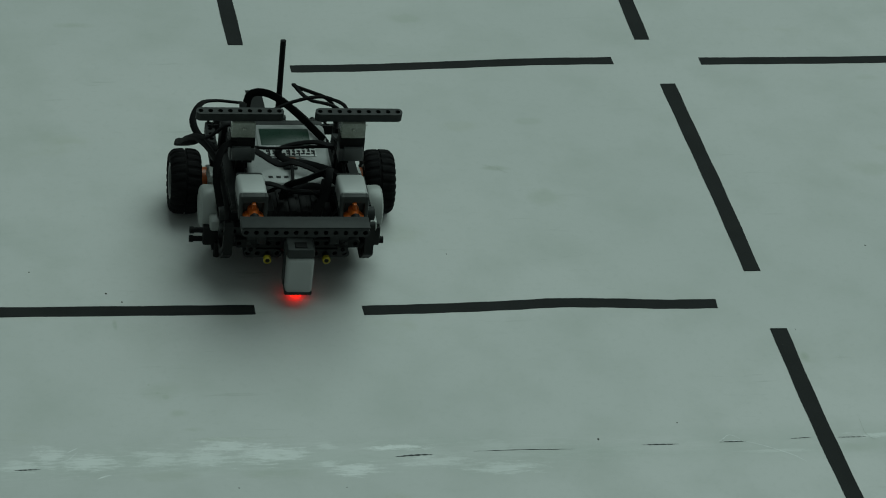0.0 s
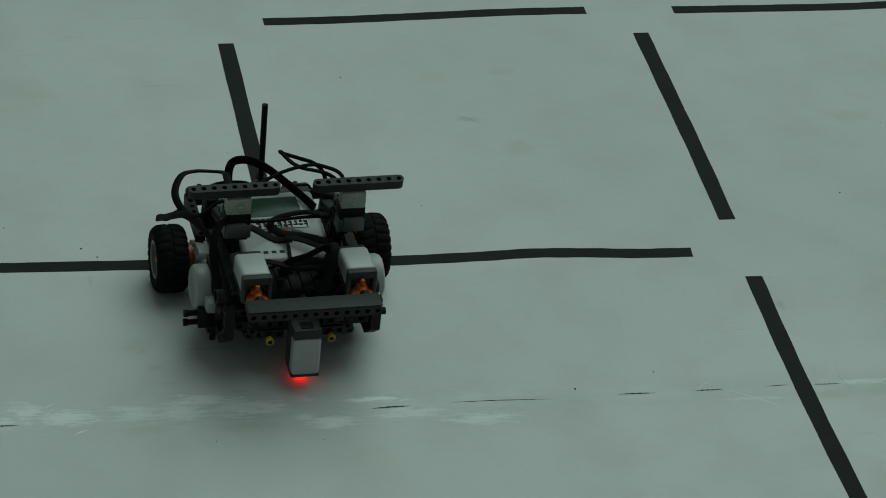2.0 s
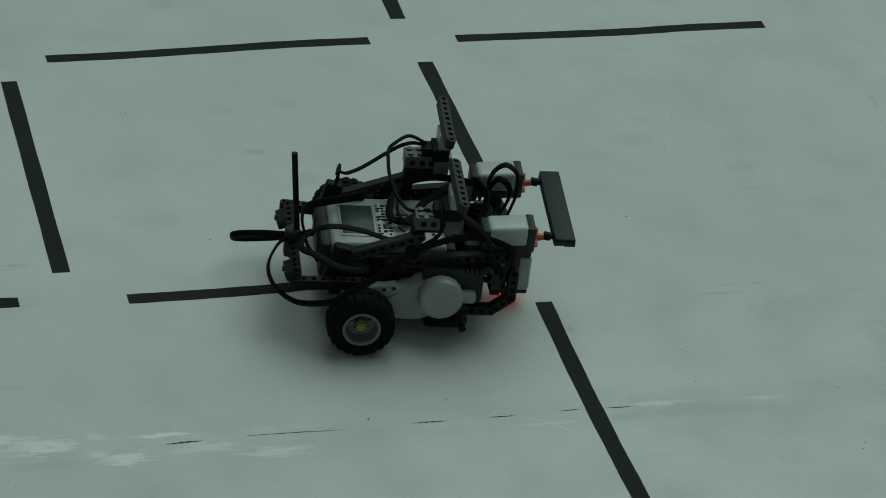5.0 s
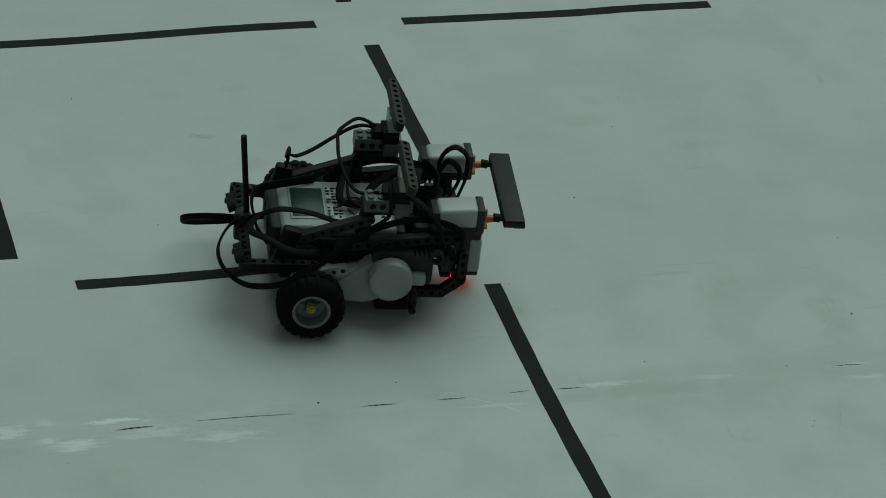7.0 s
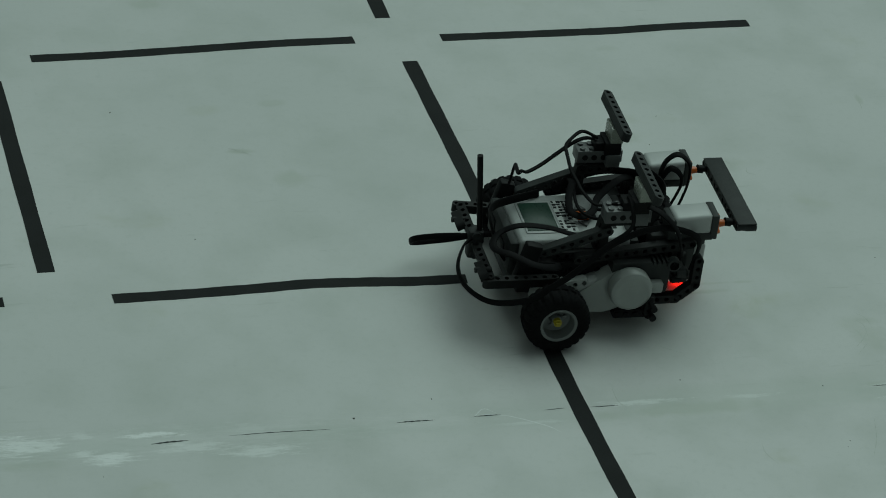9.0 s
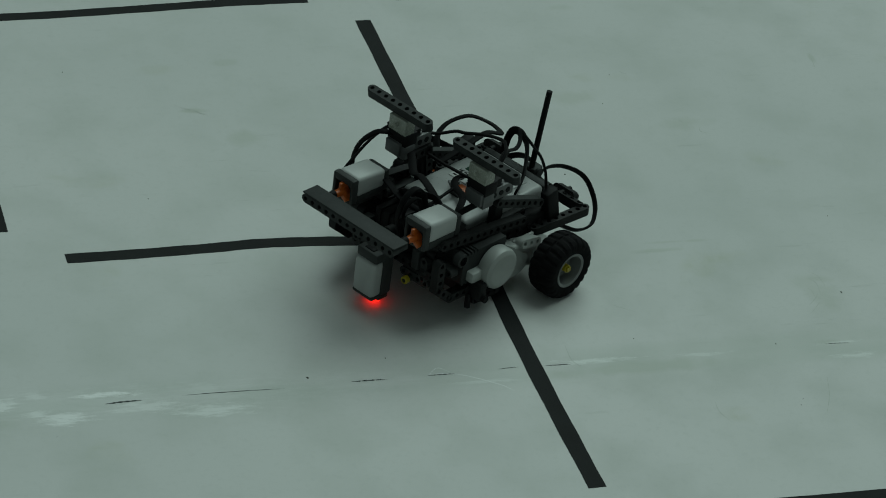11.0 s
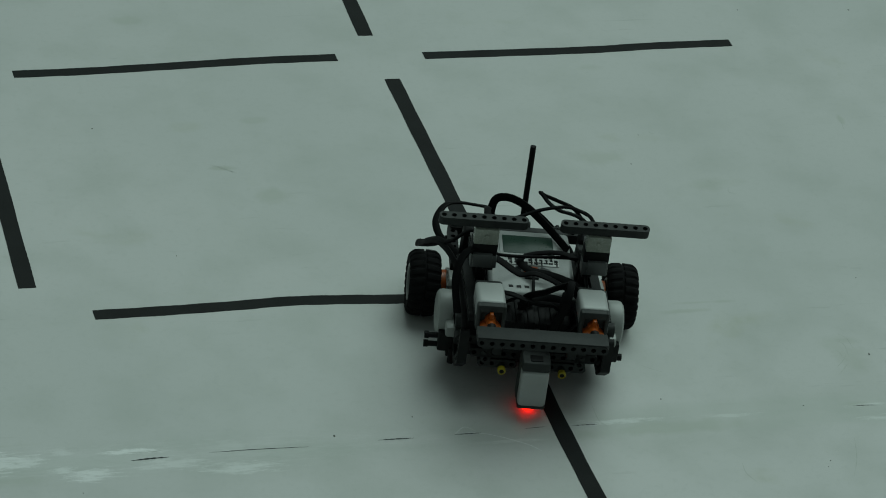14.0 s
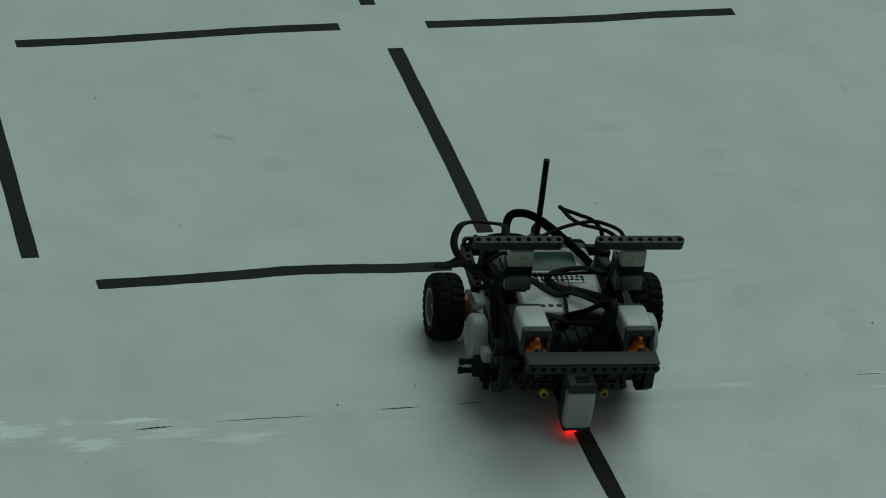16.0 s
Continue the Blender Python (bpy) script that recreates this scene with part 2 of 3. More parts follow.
def beam(bm, holes, m, half=3.8, radius=2.0, seg=16):
    """A studless beam with round through holes at 8 mm spacing, rounded ends; first hole at the origin of m."""
    made = []
    for i in range(holes):
        rings = [[], [], [], []]
        on_edge = []
        for k in range(seg):
            a = 2 * math.pi * k / seg
            c, s = math.cos(a), math.sin(a)
            round_end = (i == 0 and c < -1e-6) or (i == holes - 1 and c > 1e-6)
            if round_end:
                ox, oy = 3.9 * c, 3.9 * s
                on_edge.append(True)
            else:
                f = 1 / max(abs(c), abs(s))
                ox, oy = 4 * c * f, 3.9 * s * f
                on_edge.append(abs(s) >= abs(c) - 1e-6)
            for ring, (x, y, z) in zip(rings, ((ox, oy, half), (radius * c, radius * s, half), (radius * c, radius * s, -half), (ox, oy, -half))):
                ring.append(bm.verts.new((i * 8 + x, y, z)))
        for k in range(seg):
            j = (k + 1) % seg
            for p, q in ((0, 1), (1, 2), (2, 3)):
                bm.faces.new((rings[p][k], rings[p][j], rings[q][j], rings[q][k]))
            if on_edge[k] and on_edge[j]:
                bm.faces.new((rings[3][k], rings[3][j], rings[0][j], rings[0][k]))
        for ring in rings:
            made += ring
    put(bm, made, m)
    bmesh.ops.remove_doubles(bm, verts=made, dist=0.01)


def beam_between(bm, a, b, hole, half=3.8):
    """A beam from a to b (centres of the end holes), as many holes as fit."""
    a, b = Vector(a), Vector(b)
    n = max(2, round((b - a).length / 8) + 1)
    return beam(bm, n, axes(a, b - a, hole), half)


def spline(points, steps=7):
    p = [Vector(q) for q in points]
    p = [p[0] * 2 - p[1]] + p + [p[-1] * 2 - p[-2]]
    out = []
    for i in range(1, len(p) - 2):
        for k in range(steps):
            t = k / steps
            out.append(0.5 * (2 * p[i] + (p[i + 1] - p[i - 1]) * t + (2 * p[i - 1] - 5 * p[i] + 4 * p[i + 1] - p[i + 2]) * t * t
                              + (3 * p[i] - p[i - 1] - 3 * p[i + 1] + p[i + 2]) * t ** 3))
    out.append(p[-2])
    return out


def ribbon(bm, points, wide=5.4, thick=2.3, flat=(0, 0, 1), steps=7):
    """A flat cable swept along a smooth line; flat is the way its broad face looks at the start."""
    line = spline(points, steps)
    nrm = Vector(flat)
    prev = None
    for i, p in enumerate(line):
        d = (line[min(i + 1, len(line) - 1)] - line[max(i - 1, 0)]).normalized()
        nrm = (nrm - d * nrm.dot(d)).normalized()
        side = d.cross(nrm)
        ring = []
        for k in range(10):
            a = 2 * math.pi * (k + 0.5) / 10
            c, s = math.cos(a), math.sin(a)
            u = math.copysign(abs(c) ** 0.6, c) * wide / 2
            v = math.copysign(abs(s) ** 0.6, s) * thick / 2
            ring.append(bm.verts.new(p + side * u + nrm * v))
        if prev:
            for k in range(10):
                bm.faces.new((prev[k], prev[(k + 1) % 10], ring[(k + 1) % 10], ring[k]))
        else:
            bm.faces.new(ring)
        prev = ring
    bm.faces.new(prev[::-1])


def lathe(bm, profile, seg, m):
    """Turns (x, r) pairs round the x axis."""
    made, prev = [], None
    for x, r in profile:
        ring = [bm.verts.new((x, r * math.cos(2 * math.pi * k / seg), r * math.sin(2 * math.pi * k / seg))) for k in range(seg)]
        made += ring
        if prev:
            for k in range(seg):
                bm.faces.new((prev[k], prev[(k + 1) % seg], ring[(k + 1) % seg], ring[k]))
        prev = ring
    put(bm, made, m)
    return made


B = bmesh.new

# ---- floor ----
bm = B()
n_side = 24
grid = [[bm.verts.new(((-60 + 120 * i / n_side) * 1000, (-60 + 120 * j / n_side) * 1000, 0)) for i in range(n_side + 1)] for j in range(n_side + 1)]
for j in range(n_side):
    for i in range(n_side):
        bm.faces.new((grid[j][i], grid[j][i + 1], grid[j + 1][i + 1], grid[j + 1][i]))
floor = part("floor", bm, FLOOR, None, smooth=False)
tagged(floor, "matt white painted board floor with a scuffed filled seam", "floor", kind="structure")


def tape(points, width=14.2, cut=(0.0, 0.0)):
    """A strip of black tape along a line of floor points in metres, 0.35 mm thick; cut slants its two ends."""
    bm = B()
    line = spline([(x * 1000, y * 1000, 0) for x, y in points], 5) if len(points) > 2 else [Vector((points[0][0] * 1000, points[0][1] * 1000, 0)).lerp(
        Vector((points[1][0] * 1000, points[1][1] * 1000, 0)), k / 12) for k in range(13)]
    prev = None
    for i, p in enumerate(line):
        d = (line[min(i + 1, len(line) - 1)] - line[max(i - 1, 0)]).normalized()
        side = Vector((-d.y, d.x, 0))
        skew = cut[0] if i == 0 else cut[1] if i == len(line) - 1 else 0
        w = width / 2 + 0.25 * math.sin(i * 1.7 + p.x * 0.02)
        ring = [bm.verts.new(p + side * s * w + d * s * skew + Vector((0, 0, z))) for s, z in ((1, 0.02), (1, 0.35), (-1, 0.35), (-1, 0.02))]
        if prev:
            for k in range(4):
                bm.faces.new((prev[k], prev[(k + 1) % 4], ring[(k + 1) % 4], ring[k]))
        else:
            bm.faces.new(ring)
        prev = ring
    bm.faces.new(prev[::-1])
    ob = part("floor_tape", bm, TAPE, None, smooth=False)
    return tagged(ob, "strip of black tape stuck flat on the white floor", "tape", "tape grid on the floor")


tape([(-0.345, 0.0375), (-0.284, 0.0385), (-0.222, 0.0408), (-0.180, 0.0432), (-0.130, 0.0412), (-0.090, 0.0383), (-0.044, 0.0378)], 13.2, (0, 0.5))
tape([(-0.760, 0.046), (-0.640, 0.0445), (-0.504, 0.0425), (-0.434, 0.0415)], 13.6)
tape([(-0.353, 0.4255), (-0.285, 0.4270), (-0.206, 0.4315), (-0.125, 0.4365), (-0.047, 0.4380)], 12.4)
tape([(0.0375, 0.4365), (0.123, 0.4370), (0.208, 0.4380), (0.267, 0.4415), (0.3485, 0.4430)], 12.4)
tape([(-0.0035, 0.3955), (-0.0022, 0.300), (-0.0008, 0.196), (-0.0008, 0.0852)], 14.6)
tape([(0.0, 0.0), (-0.0005, -0.10), (0.0010, -0.20), (0.0045, -0.3085)], 14.4)
tape([(-0.0095, 0.477), (-0.0080, 0.62), (-0.006, 0.78)], 14.6)
tape([(-0.3925, 0.388), (-0.3928, 0.24), (-0.393, 0.081)], 14.6)
tape([(-0.3985, 0.469), (-0.399, 0.60), (-0.3995, 0.77)], 14.6)
tape([(0.045, -0.346), (0.20, -0.3455), (0.35, -0.3455)], 13.4)


def crack(points, width):
    """A thin dark slit where the seam has opened, tapering to both ends."""
    bm = B()
    line = spline([(x * 1000, y * 1000, 0.12) for x, y in points], 8)
    last = len(line) - 1
    prev = None
    for i, p in enumerate(line):
        w = width * math.sin(math.pi * (i + 0.15) / (last + 0.3)) ** 0.7 * (0.7 + 0.3 * math.sin(i * 2.1))
        pair = (bm.verts.new(p + Vector((0, w / 2, 0))), bm.verts.new(p - Vector((0, w / 2, 0))))
        if prev:
            bm.faces.new((prev[0], prev[1], pair[1], pair[0]))
        prev = pair
    ob = part("seam_crack", bm, CRACK, floor, "dark open slit in the floor seam", smooth=False)
    return ob


crack([(-0.350, -0.1605), (-0.335, -0.1592), (-0.320, -0.1588)], 2.4)
crack([(-0.288, -0.1563), (-0.250, -0.1560), (-0.206, -0.1570)], 1.0)
crack([(-0.152, -0.1542), (-0.138, -0.1540), (-0.122, -0.1542)], 1.8)
crack([(-0.089, -0.1532), (-0.077, -0.1530), (-0.066, -0.1530)], 1.6)
crack([(-0.030, -0.1512), (-0.020, -0.1505), (-0.012, -0.1502)], 1.0)
crack([(0.010, -0.1510), (0.020, -0.1512), (0.033, -0.1512)], 1.3)
crack([(-0.643, -0.1648), (-0.633, -0.1643), (-0.623, -0.1643)], 1.6)
crack([(0.2531, -0.1483), (0.2639, -0.1482), (0.2754, -0.1489)], 1.0)


def scuff(points, width, mat, name, label):
    """A thin scratch on the paint, tapering to both ends and uneven in width."""
    bm = B()
    line = spline([(x * 1000, y * 1000, 0.07) for x, y in points], 9)
    last, prev = len(line) - 1, None
    for i, p in enumerate(line):
        d = (line[min(i + 1, last)] - line[max(i - 1, 0)]).normalized()
        side = Vector((-d.y, d.x, 0)) * width / 2 * (0.25 + 0.75 * math.sin(math.pi * i / last)) * (0.75 + 0.25 * math.sin(i * 2.7 + p.x))
        pair = (bm.verts.new(p + side), bm.verts.new(p - side))
        if prev:
            bm.faces.new((prev[0], prev[1], pair[1], pair[0]))
        prev = pair
    return part(name, bm, mat, floor, label, smooth=False)


for width, points in (
        (1.3, [(-0.0881, -0.1511), (-0.0635, -0.1544), (-0.0351, -0.1704), (-0.0241, -0.1812)]),
        (1.0, [(-0.0887, -0.1533), (-0.0785, -0.1441), (-0.0699, -0.1504)]),
        (1.8, [(-0.5815, -0.1784), (-0.5757, -0.1752), (-0.57, -0.1733)]),
        (1.4, [(-0.6019, -0.1451), (-0.5978, -0.1417), (-0.5932, -0.139)]),
        (1.0, [(-0.6083, -0.1554), (-0.6017, -0.1536), (-0.5932, -0.1433)]),
        (1.2, [(-0.4897, -0.1371), (-0.4618, -0.142), (-0.4273, -0.1471)]),
        (1.4, [(-0.4676, -0.1532), (-0.4497, -0.1504), (-0.419, -0.1504)]),
        (2.0, [(-0.3977, -0.1707), (-0.383, -0.1756), (-0.367, -0.1799)])):
    scuff(points, width, RUB, "paint_scratch", "pale scratch in the floor paint")
for width, points in (
        (1.6, [(-0.5517, 0.0267), (-0.5502, 0.0227), (-0.5489, 0.0171)]),
        (0.9, [(0.2772, -0.0453), (0.283, -0.0533), (0.284, -0.0679)]),
        (0.9, [(0.274, -0.0559), (0.2777, -0.0636), (0.2758, -0.0778)]),
        (0.9, [(0.2596, -0.0938), (0.269, -0.0842), (0.2737, -0.0775)]),
        (0.9, [(0.2578, -0.1042), (0.2654, -0.0959), (0.2716, -0.0888)]),
        (0.9, [(0.2679, -0.0696), (0.2697, -0.0742), (0.2696, -0.0814)]),
        (0.9, [(0.1337, -0.2132), (0.1328, -0.2274), (0.139, -0.2423)]),
        (0.9, [(0.2386, -0.1913), (0.2308, -0.217), (0.2192, -0.2417)]),
        (0.9, [(0.0344, -0.1244), (0.0339, -0.1458), (0.0392, -0.1552)]),
        (0.9, [(0.0905, -0.0738), (0.099, -0.0804), (0.1077, -0.0863)]),
        (1.1, [(0.2427, 0.2011), (0.2459, 0.1941), (0.249, 0.1855)]),
        (1.1, [(0.2592, 0.1878), (0.2569, 0.1798), (0.2645, 0.1749)]),
        (1.1, [(0.4093, 0.3045), (0.4075, 0.2922), (0.405, 0.2765)]),
        (1.1, [(0.2138, 0.2872), (0.2164, 0.2835), (0.2199, 0.2823)]),
        (1.2, [(-0.2039, 0.2579), (-0.1946, 0.2533), (-0.186, 0.246)]),
        (1.0, [(-0.2048, 0.2597), (-0.1942, 0.2539), (-0.1832, 0.2444)]),
        (0.6, [(-0.3523, -0.149), (-0.3393, -0.151), (-0.3225, -0.1496)])):
    scuff(points, width, SMEAR, "smear", "faint grey smear on the floor")

bm = B()
dots = random.Random(4)
SPOTS = [(-0.5413, 0.0558), (-0.5533, 0.0687), (-0.1168, -0.1264), (0.2027, 0.2816), (-0.2608, 0.1185), (0.1105, 0.1219), (0.2115, -0.1434), (0.2075, -0.2185), (0.3256, 0.0351), (0.203, -0.226), (0.0143, -0.0016), (0.1807, 0.2331), (0.0944, -0.1228)]
for x, y in SPOTS + [(dots.uniform(-0.7, 0.6), dots.uniform(-0.3, 0.7)) for _ in range(12)]:
    r = dots.uniform(0.45, 0.95)
    ring = []
    for k in range(7):
        a = 2 * math.pi * k / 7
        q = r * dots.uniform(0.7, 1.2)
        ring.append(bm.verts.new((x * 1000 + q * math.cos(a), y * 1000 + 1.4 * q * math.sin(a), 0.05)))
    top = bm.verts.new((x * 1000, y * 1000, 0.45))
    for k in range(7):
        bm.faces.new((ring[k], ring[(k + 1) % 7], top))
tagged(part("floor_crumbs", bm, SPECK, None), "scattered dark crumbs and dots of grime on the floor", "dirt", kind="stuff")

# ---- robot ----
robot = new("robot")
tagged(robot, "grey and black brick-built two-wheeled robot with cables and bumpers", "robot")


def tread_tyre(bm, m, lugs=22, seg=176):
    """One moulded tyre: two staggered rows of lugs that run over the shoulder on to the sidewall."""
    profile = [(-11.6, 15.2), (-12.6, 17.0), (-13.0, 20.5), (-12.7, 22.2), (-12.2, 23.4), (-11.2, 24.7), (-9.4, 25.9), (-8.6, 26.2), (-5, 26.6), (-1.2, 26.7), (-0.6, 26.5)]
    profile += [(-x, r) for x, r in profile[::-1]]
    made, prev = [], None
    for x, r in profile:
        ring = []
        for k in range(seg):
            a = (k / seg * lugs + (0.0 if x > 0 else 0.5) + 0.05 * abs(x) / 4) % 1.0
            lug = 0.0 if abs(x) < 0.8 or r < 22 else max(0.0, min(1.0, (0.36 - abs(a - 0.5)) / 0.06))
            up = lug * (1.15 if abs(x) < 10 else 0.7)
            q, c, d = r + up, math.cos(2 * math.pi * k / seg), math.sin(2 * math.pi * k / seg)
            ring.append(bm.verts.new((x + (0.5 * lug if abs(x) > 11 else 0) * math.copysign(1, x), q * c, q * d)))
        made += ring
        if prev:
            for k in range(seg):
                bm.faces.new((prev[k], prev[(k + 1) % seg], ring[(k + 1) % seg], ring[k]))
        prev = ring
    put(bm, made, m)


def wheel(side):
    """A wheel whose own origin is its centre; x points outwards on the right-hand side."""
    o = 1 if side > 0 else -1
    m = Matrix.Diagonal((o, 1, 1, 1))
    bm = B()
    lathe(bm, [(-12, 15.0), (-9, 15.3), (9, 15.3), (12.2, 15.6), (12.4, 15.0), (11.6, 13.2), (1.0, 12.2), (-1.0, 9.0), (-1.0, 5.0), (5.0, 4.4), (5.0, 2.6), (3.0, 2.6), (3.0, 0.01)], 28, m)
    lathe(bm, [(-12, 15.0), (-12, 13.4), (-3, 12.4), (-3, 0.01)], 28, m)
    for k in range(6):
        a = 2 * math.pi * k / 6
        c, s = math.cos(a), math.sin(a)
        rod(bm, (-1.5 * o, 7.4 * c, 7.4 * s), (1.2 * o, 7.4 * c, 7.4 * s), 1.6, 10)
    hub = part("wheel", bm, RIM, robot, "light grey wheel rim with black ribbed tyre")
    bm = B()
    tread_tyre(bm, m)
    part("tyre", bm, RUBBER, hub, "black rubber tyre with chunky tread")
    bm = B()
    for a in (0, 90):
        r = Matrix.Rotation(radians(a), 4, "X")
        box(bm, 3.5 * o, 10.4 * o, -2.5, 2.5, -0.95, 0.95, 0.2, r, 1)
    rod(bm, (4.0 * o, 0, 0), (8.6 * o, 0, 0), 3.5, 16)
    part("axle_bush", bm, YELLOW, hub, "yellow axle bush")
    return hub


def motor(s):
    """One drive motor, s is 1 on the right-hand side and -1 on the left."""
    bm = B()
    tilt = axes((s * 55, 0, 28), (0, 65, 16.8), (s, 0, 0))
    box(bm, 6, 52, -11, 11, -8, 7, 3.0, tilt, 3)
    rod(bm, (s * 46, 0, 28), (s * 64, 0, 28), 14.0, 26)
    comb(bm, s * 49, s * 63, [(20, 24, 36), (26, 20, 39.5), (34, 18.5, 46), (46, 18, 54), (54, 20, 58.5), (66, 26, 61), (74, 30, 58)])
    box(bm, s * 58, s * 69.5, 76, 94, 38.5, 48.5, 2.2)
    body = part("motor", bm, LIGHT, robot, "light grey geared drive motor")
    bm = B()
    lathe(bm, [(63.5, 17.4), (64.5, 17.9), (72, 18.2), (74.6, 17.4), (76.0, 15.4), (76.4, 13.4), (76.1, 12.6), (76.1, 0.01)], 40, Matrix.Translation((0, 64.9, 44.8)) @ Matrix.Diagonal((s, 1, 1, 1)))
    part("gear_cover", bm, LIGHT, body, "round white gear cover")
    bm = B()
    rod(bm, (s * 64, 0, 28), (s * 69.2, 0, 28), 12.2, 28)
    rod(bm, (s * 44, 0, 28), (s * 46.5, 0, 28), 11.0, 22)
    part("drive_hub", bm, ORANGE, body, "orange turning hub")
    bm = B()
    comb(bm, s * 40, s * 62.5, [(50, 36, 65), (83, 36, 65)] + [q for k in range(4) for q in ((83 + k * 3.8, 37.5, 63), (84.6 + k * 3.8, 37.5, 63), (84.7 + k * 3.8, 35.6, 65.4), (86.7 + k * 3.8, 35.6, 65.4))] + [(98.4, 37.5, 61), (99.5, 40, 58)])
    part("motor_housing", bm, DARK, body, "dark grey ribbed motor housing")
    bm = B()
    beam(bm, 3, axes((s * 60.5, 11, 44.6), (0, 8, 1.6), (s, 0, 0.2)), 4.4)
    box(bm, s * 54.5, s * 57.0, 8, 32, 38, 49, 0.4)
    part("mounting_lug", bm, LIGHT, body)
    return body


for side in (1, -1):
    motor(side)
RIGHT_WHEEL, LEFT_WHEEL = wheel(1), wheel(-1)

# control brick
bm = B()
box(bm, -36, 36, -24, 72, 44, 71.5, 4.5, None, 3)
brick = part("control_brick", bm, BRICK, robot, "white programmable control brick")
bm = B()
box(bm, -35.7, 35.7, -32, -23.2, 40, 70.6, 3.0)
box(bm, -35.6, 35.6, 71, 79, 40, 69.5, 2.5)
box(bm, -34.8, 34.8, -30, 77, 28, 45, 2.0)
for k in range(4):
    box(bm, -28 + k * 15, -17 + k * 15, 78.4, 79.8, 46, 60, 0.6, None, 1)
part("brick_base", bm, DARK, brick, "dark grey base and end caps")
bm = B()
box(bm, 6, 20, -32.8, -31.6, 50, 61, 0.4)
box(bm, -24, -12, -32.8, -31.6, 50, 62, 0.4)
part("socket", bm, BLACK, brick)
bm = B()
box(bm, -24, 24, -15, 15.5, 70.9, 72.3, 0.6)
part("display_surround", bm, BRICK, brick)
bm = B()
box(bm, -21, 21, -13, 13.5, 71.5, 72.7, 0.4)
part("display", bm, SCREEN, brick, "dark green glassy display")
bm = B()
box(bm, -24, 24, 15.8, 30, 71.2, 72.2, 0.3)
plate = part("pattern_plate", bm, WHITE, brick, "white plate with a dark printed pattern")
bm = B()
prt = random.Random(9)
for i in range(11):
    for j in range(3):
        if prt.random() < 0.72:
            x, y = -23.2 + i * 4.2, 16.4 + j * 4.4
            w, d = prt.uniform(2.2, 4.0), prt.uniform(1.6, 3.6)
            box(bm, x, x + w, y, y + d, 71.9, 72.35, 0)
            if prt.random() < 0.6:
                box(bm, x + 0.4, x + 1.6, y, y + 4.3, 71.9, 72.4, 0)
part("print", bm, BLACK, plate, smooth=False)
bm = B()
box(bm, -6, 6, 33, 43, 70.8, 73.4, 1.2)
part("button", bm, ORANGE, brick, "orange square button")
for s in (-1, 1):
    bm = B()
    tri_ = [bm.verts.new((s * x, y, z)) for z in (71.0, 73.2) for x, y in ((8.5, 32.5), (8.5, 43.5), (16.5, 38))]
    bm.faces.new(tri_[:3]), bm.faces.new(tri_[3:])
    for k in range(3):
        bm.faces.new((tri_[k], tri_[(k + 1) % 3], tri_[3 + (k + 1) % 3], tri_[3 + k]))
    part("arrow_button", bm, MIDGREY, brick, "grey arrow-shaped button")
bm = B()
box(bm, -6, 6, 45.5, 50, 70.8, 73.0, 0.9)
part("button", bm, DARK, brick, "dark grey cancel button")
bm = B()
for k in range(3):
    box(bm, 16 - k * 6.5, 19.8 - k * 6.5, 60.0, 63.4, 71.2, 71.75, 0.1, None, 1)
part("name_mark", bm, DARKER, brick)


def front_sensor(s):
    """A bump sensor: white shell, dark cap and base, orange plunger, black axle."""
    x0, x1 = (29.5, 52.5) if s > 0 else (-52.5, -29.5)
    c = (x0 + x1) / 2
    bm = B()
    made = box(bm, x0, x1, 101, 134, 84, 102.5, 3.6, None, 4)
    for v in made:
        if v.co.y < 110:
            v.co.z -= (v.co.z - 84) * 0.10
    body = part("touch_sensor", bm, WHITE, robot, "white bump sensor with dark ends")
    bm = B()
    box(bm, x0 + 0.6, x1 - 0.6, 96, 104, 79, 98.5, 2.0)
    box(bm, x0 + 0.2, x1 - 0.2, 103, 136, 78, 86, 1.6)
    part("sensor_base", bm, DARK, body)
    bm = B()
    for a in ((x0 - 0.2, x0 + 3.4, 79, 102.2), (x1 - 3.4, x1 + 0.2, 79, 102.2), (x0 + 1, x1 - 1, 95.0, 102.4), (x0 + 1, x1 - 1, 78.5, 82.5)):
        box(bm, a[0], a[1], 132.5, 139.4, a[2], a[3], 2.4)
    box(bm, x0 + 2, x1 - 2, 132, 134.6, 80, 101, 0.2)
    part("sensor_cap", bm, CAP, body, "grey rounded sensor cap")
    bm = B()
    for a in (90, 210, 330):
        r = Matrix.Translation((c, 0, 87.5)) @ Matrix.Rotation(radians(-a), 4, "Y")
        box(bm, 0, 9.0, 134.6, 142.4, -1.5, 1.5, 0.5, r)
    rod(bm, (c, 134, 87.5), (c, 139, 87.5), 4.6, 16)
    rod(bm, (c, 138.9, 87.5), (c, 147.5, 87.8), 4.0, 16, 2.8)
    part("plunger", bm, ORANGE, body, "orange plunger")
    bm = B()
    rod(bm, (c, 145, 87.5), (c, 157, 88.5), 2.4, 10)
    rod(bm, (c, 148, 89), (c, 153, 88.2), 3.6, 14)
    part("axle", bm, BLACK, body)
    bm = B()
    box(bm, c - 7, c + 7, 84, 98, 66, 82, 1.2)
    beam(bm, 3, axes((c - 8, 92, 74), (1, 0, 0), (0, 1, 0)))
    part("sensor_mount", bm, DARKER, body)


